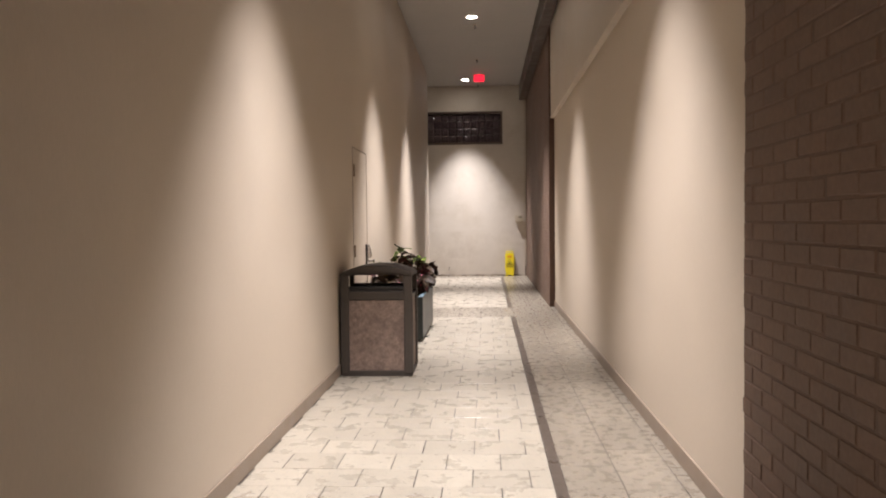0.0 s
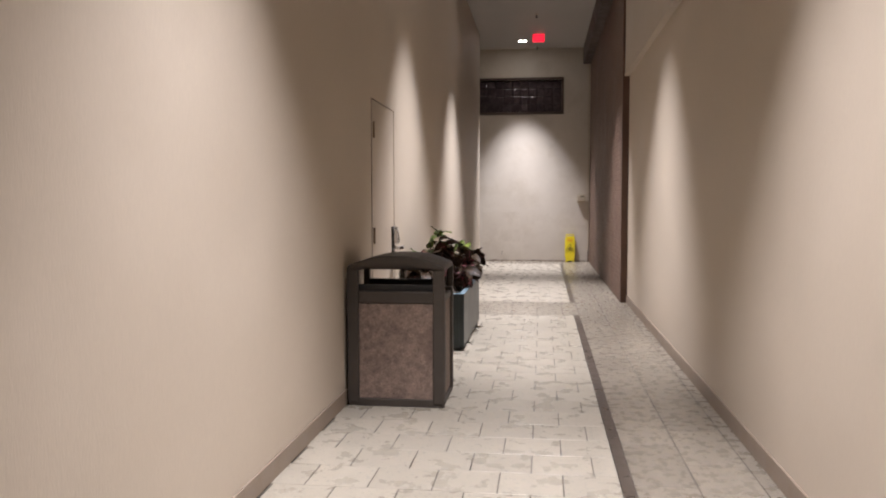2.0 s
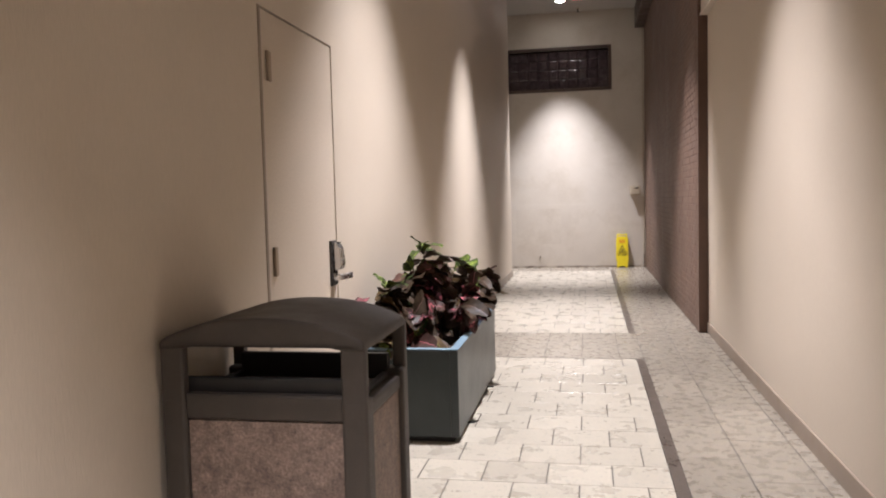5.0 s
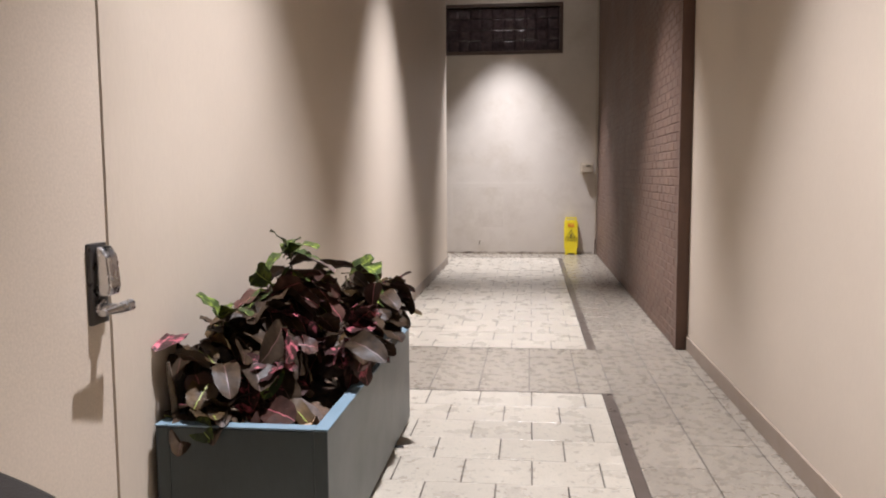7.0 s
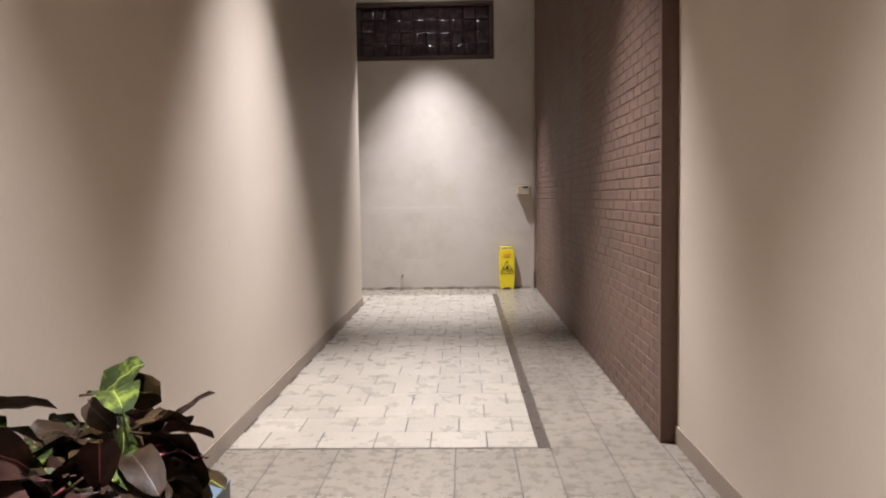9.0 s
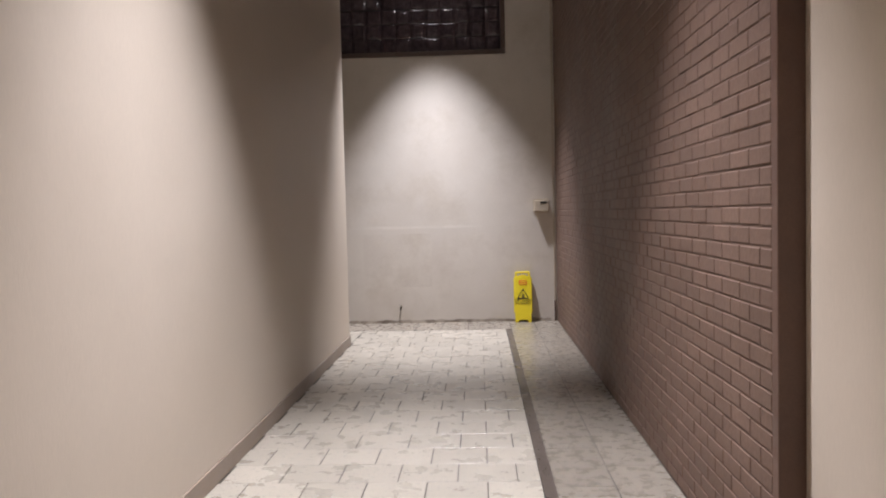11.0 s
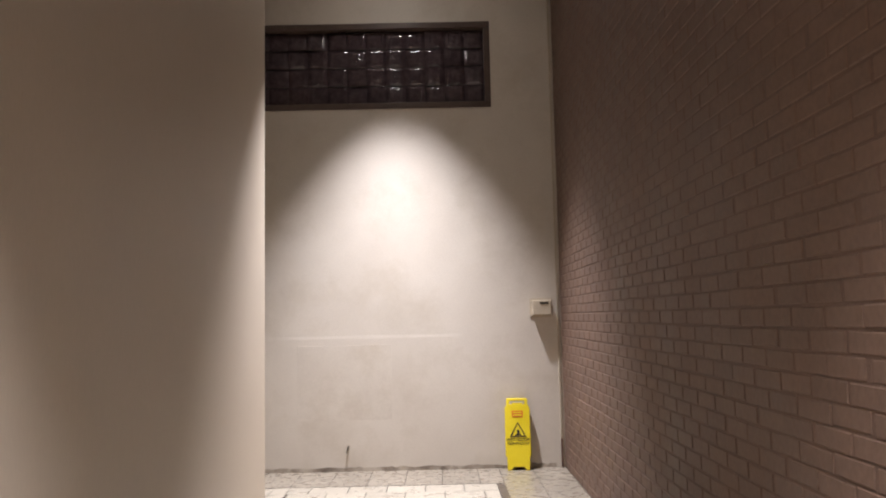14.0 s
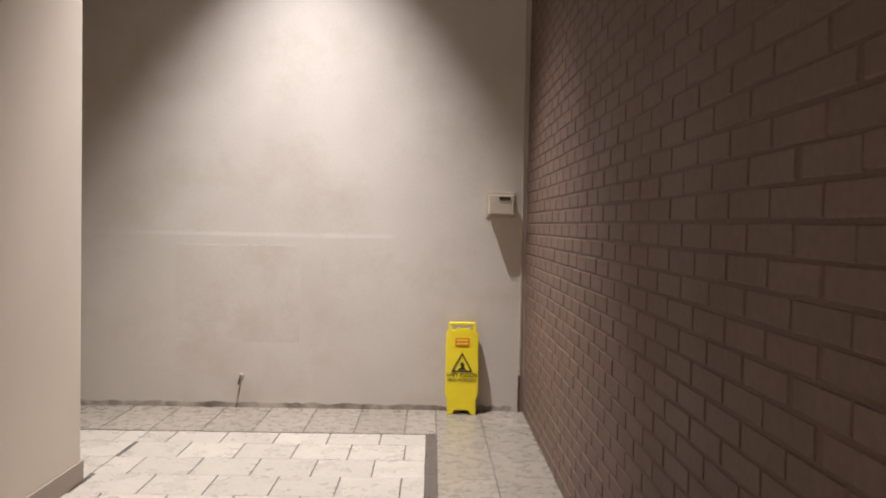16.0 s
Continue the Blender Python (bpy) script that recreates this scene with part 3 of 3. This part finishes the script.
# ---- wall box, cable stub, transom ----
wb = base("wall_box", (1.07, END, 1.41), "small beige metal box on the end wall", "wall box")
part("case", abox(0.98, 1.145, END - 0.10, END - 0.006, 1.325, 1.455, bevel=0.006), M_BOX, wb)
part("back_plate", abox(0.965, 1.16, END - 0.006, END, 1.305, 1.475, bevel=0.002), M_BOX, wb)
part("slot", abox(1.045, 1.12, END - 0.104, END - 0.098, 1.42, 1.44), M_INK, wb, "dark slot")
part("latch", abox(1.14, 1.165, END - 0.085, END - 0.05, 1.38, 1.41, bevel=0.003), M_BOX, wb)
stub = base("cable_stub", (-0.66, END, 0.2), "short dark cable end poking from the wall", "cable")
part("grommet", tube(bmesh.new(), (-0.655, END + 0.002, 0.215), (-0.655, END - 0.008, 0.215), 0.016, 0.014, 12), M_BOX, stub)
st = tube(bmesh.new(), (-0.655, END - 0.004, 0.215), (-0.66, END - 0.025, 0.195), 0.007, 0.006, 8)
tube(st, (-0.66, END - 0.025, 0.198), (-0.668, END - 0.028, 0.158), 0.006, 0.005, 8)
part("cable", st, M_INK, stub)

transom = base("window_transom", ((TX0 + TX1) / 2, END, TZ0), "dark glass block transom window over the end wall", "window", kind="structure")
part("backing", abox(TX0, TX1, END + 0.10, END + 0.12, TZ0, TZ1), M_LINER, transom)
F = 0.055
part("frame", abox(TX0, TX1, END - 0.012, END + 0.10, TZ0, TZ0 + F, bevel=0.006), M_TFRAME, transom)
part("frame", abox(TX0, TX1, END - 0.012, END + 0.10, TZ1 - F, TZ1, bevel=0.006), M_TFRAME, transom)
part("frame", abox(TX0, TX0 + F, END - 0.010, END + 0.10, TZ0 + F, TZ1 - F, bevel=0.006), M_TFRAME, transom)
part("frame", abox(TX1 - F, TX1, END - 0.010, END + 0.10, TZ0 + F, TZ1 - F, bevel=0.006), M_TFRAME, transom)
ROWS_T, COLS_T = 4, 14
bw, bh = (TX1 - TX0 - 2 * F) / COLS_T, (TZ1 - TZ0 - 2 * F) / ROWS_T
gb = bmesh.new()
N = 10
grid = [[gb.verts.new(((i / N - 0.5) * (bw - 0.001), -0.012 * (max(0, 1 - (2 * i / N - 1) ** 4) * max(0, 1 - (2 * j / N - 1) ** 4)) ** 0.5
                        + (0.005 * math.sin(i * 1.7 + j * 1.1) * math.cos(j * 1.3 - i * 0.6) if 0 < i < N and 0 < j < N else 0), (j / N - 0.5) * (bh - 0.006))) for i in range(N + 1)] for j in range(N + 1)]
for j in range(N):
    for i in range(N):
        gb.faces.new((grid[j][i], grid[j][i + 1], grid[j + 1][i + 1], grid[j + 1][i]))
pane_mesh = finish("pane", gb, M_TRANS, smooth=True)
for r in range(ROWS_T):
    for c in range(COLS_T):
        ob = new("pane", pane_mesh)
        ob.parent = transom
        ob.matrix_parent_inverse = Matrix.Translation(transom.location).inverted()
        ob.matrix_basis = pose(TX0 + F + (c + 0.5) * bw, END + 0.06, TZ0 + F + (r + 0.5) * bh, rng.gauss(0, 5), rng.choice((0, 180)), rng.gauss(0, 6))

# ---- ceiling fixtures ----
for lx, ly, share, aim, lean, cone, soft_edge in LAMPS:
    b = base("downlight", (lx, ly, CEIL), "round recessed ceiling downlight, switched on", "ceiling light", "corridor downlights")
    ring = bmesh.new()
    n = 28
    prof = [(0.105, 0.0), (0.108, -0.008), (0.085, -0.012), (0.080, -0.002)]
    loops = [[ring.verts.new((lx + r * math.cos(2 * math.pi * i / n), ly + r * math.sin(2 * math.pi * i / n), CEIL + z)) for i in range(n)] for r, z in prof]
    for a, c in zip(loops, loops[1:]):
        for i in range(n):
            ring.faces.new((a[i], a[(i + 1) % n], c[(i + 1) % n], c[i]))
    bmesh.ops.recalc_face_normals(ring, faces=ring.faces)
    part("trim_ring", ring, M_WHITE, b, smooth=True)
    part("lens", tube(bmesh.new(), (lx, ly, CEIL - 0.001), (lx, ly, CEIL - 0.006), 0.080, 0.078, 28), M_GLOW, b, "glowing lamp lens")
    sp = bpy.data.lights.new("beam", "SPOT")
    sp.energy, sp.color, sp.spot_size, sp.spot_blend, sp.shadow_soft_size = LAMP_WATTS * share, LAMP_COLOUR, radians(cone), soft_edge, 0.05
    lo = new("beam", sp)
    lo.parent = b
    lo.location = (0, 0, -0.03)
    lo.rotation_euler = (radians(aim), radians(lean), 0)

EY, EZ = 17.7, 4.612
ex = base("exit_sign", (0.126, EY, CEIL), "glowing red exit sign hung from the ceiling", "exit sign")
part("housing", abox(0.008, 0.244, EY, EY + 0.045, EZ - 0.170, EZ, bevel=0.006), M_WHITE, ex)
part("mount", abox(0.09, 0.16, EY + 0.005, EY + 0.04, EZ - 0.003, CEIL, bevel=0.002), M_WHITE, ex)
fc = part("glowing_face", abox(0.014, 0.238, EY - 0.006, EY, EZ - 0.163, EZ - 0.007, bevel=0.002), M_EXIT, ex, "red lit face")
for i in range(4):
    part("letter_bar", abox(0.035 + i * 0.047, 0.070 + i * 0.047, EY - 0.0085, EY - 0.006, EZ - 0.128, EZ - 0.042), M_EXIT_D, fc)


def sprinkler(x, y):
    b = base("fire_sprinkler", (x, y, CEIL), "small dark pendant fire sprinkler on the ceiling", "sprinkler", "ceiling sprinklers")
    part("escutcheon", tube(bmesh.new(), (x, y, CEIL), (x, y, CEIL - 0.012), 0.038, 0.03, 16), M_BOX, b)
    bm = tube(bmesh.new(), (x, y, CEIL - 0.01), (x, y, CEIL - 0.06), 0.013, 0.010, 10)
    tube(bm, (x, y, CEIL - 0.06), (x, y, CEIL - 0.066), 0.024, 0.024, 12)
    part("head", bm, M_PLATE, b)


sprinkler(0.1, 13.4)
sprinkler(0.09, 19.1)
sprinkler(0.1, 16.2)

# ---- floor pieces ----
CHUNK = {}


def slab(parent, x0, x1, y0, y1, mat, name="tile", gap=0.004, dz=0.0, gap_x=None):
    """One floor piece with eased edges; alike pieces share a mesh."""
    w, l = round(x1 - x0 - (gap_x or gap), 4), round(y1 - y0 - gap, 4)
    key = (w, l, mat.name)
    if key not in CHUNK:
        bm = bmesh.new()
        e = 0.0005
        lo = [bm.verts.new((s * w / 2, t * l / 2, -0.012)) for s, t in ((-1, -1), (1, -1), (1, 1), (-1, 1))]
        mi = [bm.verts.new((s * w / 2, t * l / 2, -e)) for s, t in ((-1, -1), (1, -1), (1, 1), (-1, 1))]
        up = [bm.verts.new((s * (w / 2 - e), t * (l / 2 - e), 0)) for s, t in ((-1, -1), (1, -1), (1, 1), (-1, 1))]
        for a, b in ((lo, mi), (mi, up)):
            for i in range(4):
                bm.faces.new((a[i], a[(i + 1) % 4], b[(i + 1) % 4], b[i]))
        bm.faces.new(up)
        CHUNK[key] = finish(name, bm, mat)
    ob = new(name, CHUNK[key])
    ob.parent = parent
    ob.matrix_basis = pose((x0 + x1) / 2, (y0 + y1) / 2, dz, rng.gauss(0, 0.015), rng.gauss(0, 0.03), 0)
    return ob


S0, S1 = 0.595, 0.655
B0, B1, FAR = 11.15, 12.30, 18.73


def field(name, y_from, y_to, anchor, x_from, label):
    """Cream tiles in running bond between x_from and the dark strip."""
    f = solid(name, abox(x_from, S0, y_from, y_to, -0.03, -0.003), M_GROUT, label, "floor", "structure")
    k0 = math.floor((y_from - anchor) / 0.28)
    k = k0
    while anchor + 0.28 * k < y_to - 0.01:
        a, b = max(y_from, anchor + 0.28 * k), min(y_to, anchor + 0.28 * (k + 1))
        k += 1
        if b - a < 0.03:
            continue
        x = 0.18 + (0.15 if k % 2 else 0.0) - 0.3 * 20
        while x < S0:
            l, r = max(x_from, x), min(S0, x + 0.3)
            if r - l > 0.02:
                slab(f, l, r, a, b, M_TILE, gap=0.0022, gap_x=0.0075, dz=rng.gauss(0, 0.0002))
            x += 0.3
    return f


field("floor_tiles_near", -1.0, B0 - 0.02, B0 - 0.02 - 0.28 * 60, LEFT, "cream tile floor in running bond, worn and mottled")
field("floor_tiles_far", B1 + 0.02, FAR - 0.02, B1 + 0.02, LEFT, "cream tile floor in running bond, worn and mottled")
strips = base("floor_strips", (S0, 6, 0), "dark brown inlaid floor strips round the tile fields", "floor", kind="structure")
part("strip", abox(S0 + 0.002, S1, -1.0, B0, -0.02, 0.0005), M_STRIP, strips)
part("strip", abox(S0 + 0.002, S1, B1, FAR, -0.02, 0.0005), M_STRIP, strips)
part("strip", abox(LEFT, S0 + 0.002, B0 - 0.018, B0, -0.02, 0.0004), M_STRIP, strips)
part("strip", abox(LEFT, S0 + 0.002, B1, B1 + 0.018, -0.02, 0.0004), M_STRIP, strips)
part("strip", abox(-5.0, S0 + 0.002, FAR - 0.018, FAR, -0.02, 0.0004), M_STRIP, strips)
lane = solid("floor_lane", abox(S1, BRICK + 0.13, -1.0, END, -0.03, -0.003), M_GROUT, "grey pitted travertine slab lane", "floor", "structure")
y = -1.0
i = 0
while y < END - 0.05:
    y2 = min(END, y + 0.61)
    slab(lane, S1, 0.945, y, y2, M_SLAB, "slab", 0.0028, 0.0, 0.0075)
    slab(lane, 0.945, 1.24, max(-1.0, y - 0.30), y2 - 0.30, M_SLAB, "slab", 0.0028, 0.0, 0.0075)
    if PIER_Y < y < POST_Y:
        slab(lane, 1.24, BEIGE, y - 0.15, y2 - 0.15, M_SLAB, "slab", 0.0028, 0.0, 0.0075)
    y += 0.61
slab(lane, 0.945, 1.24, END - 0.42, END, M_SLAB, "slab", 0.0028, 0.0, 0.0075)
band = solid("floor_band", abox(LEFT, S1, B0, B1, -0.03, -0.003), M_GROUT, "grey travertine slab band across the floor", "floor", "structure")
xs = [LEFT, -0.745, -0.44, -0.14, 0.165, 0.465, S1]
for a, b in zip(xs, xs[1:]):
    slab(band, a, b, B0, B1, M_SLAB, "slab", 0.0028, 0.0, 0.0075)
band2 = solid("floor_band_end", abox(-5.0, S1, FAR, END, -0.03, -0.003), M_GROUT, "grey travertine slab band along the end wall", "floor", "structure")
x = 0.465 - 0.303 * 12
while x < S1 - 0.05:
    slab(band2, x, min(S1, x + 0.303), FAR, END, M_SLAB, "slab", 0.0028, 0.0, 0.0075)
    x += 0.303
side = solid("floor_passage", abox(-5.0, LEFT, CORNER_Y, FAR - 0.018, -0.03, -0.003), M_GROUT, "cream tile floor of the side passage", "floor", "structure")
k = 0
yy = B1 + 0.02 + 0.28 * 19
while yy < FAR - 0.05:
    x = 0.18 + (0.15 if k % 2 else 0) - 0.3 * 10
    while x < LEFT - 0.02:
        slab(side, x, min(LEFT, x + 0.3), max(CORNER_Y, yy), min(FAR - 0.02, yy + 0.28), M_TILE)
        x += 0.3
    yy += 0.28
    k += 1
back = solid("floor_back", abox(LEFT, BEIGE, BACK, -1.0, -0.03, 0.0), M_TILE, "cream floor behind the walk", "floor", "structure")

# ---- bricks ----
BHT, COURSE, PITCH = 0.0605, 0.0667, 0.203


def brick_verts(cy, cz, w, push):
    e = 0.004
    x0, x1, x2 = BRICK + 0.02, BRICK + e - push, BRICK - push
    h = BHT / 2
    r = []
    for x, k in ((x0, 0), (x1, 0), (x2, e)):
        for s, t in ((-1, -1), (1, -1), (1, 1), (-1, 1)):
            r.append((x, cy + s * (w / 2 - k), cz + t * (h - k)))
    return r


BRICK_FACES = [(a + i, b + i, b + (i + 1) % 4, a + (i + 1) % 4) for a, b in ((0, 4), (4, 8)) for i in range(4)] + [(8, 11, 10, 9)]


def brick_field(parent, y0, y1, near):
    """Running-bond bricks; those inside the near window (y, z ranges) are single pieces."""
    shared = {}
    verts, faces = [], []
    for c in range(int(CEIL / COURSE)):
        z = (c + 0.5) * COURSE
        y = y1 + (PITCH / 2 if c % 2 else 0)
        while y > y0:
            a, b = max(y0, y - PITCH + 0.009), min(y1, y)
            y -= PITCH
            w = b - a
            if w < 0.03:
                continue
            cy = (a + b) / 2
            push = rng.uniform(-0.0008, 0.0014)
            dz = rng.gauss(0, 0.0012)
            if near[0] < cy < near[1] and near[2] < z < near[3]:
                key = round(w, 3)
                if key not in shared:
                    me = bpy.data.meshes.new("brick")
                    me.from_pydata(brick_verts(0, 0, w, 0), [], BRICK_FACES)
                    me.materials.append(M_BRICK)
                    shared[key] = me
                ob = new("brick", shared[key])
                ob.parent = parent
                ob.matrix_basis = pose(-push, cy, z + dz, rng.gauss(0, 0.15), 0, rng.gauss(0, 0.25))
            else:
                n = len(verts)
                verts += brick_verts(cy, z + dz, w, push)
                faces += [tuple(n + i for i in f) for f in BRICK_FACES]
    me = bpy.data.meshes.new("bricks")
    me.from_pydata(verts, [], faces)
    me.materials.append(M_BRICK)
    rest = new("bricks", me)
    rest.parent = parent
    tagged(rest, "rest of the brown painted bricks", kind="stuff")


brick_field(wall_brick, POST_Y + 0.01, END, (13.0, 15.4, 0.75, 2.2))
brick_field(wall_pier, -1.5, PIER_Y, (2.0, PIER_Y, 0.0, 3.0))
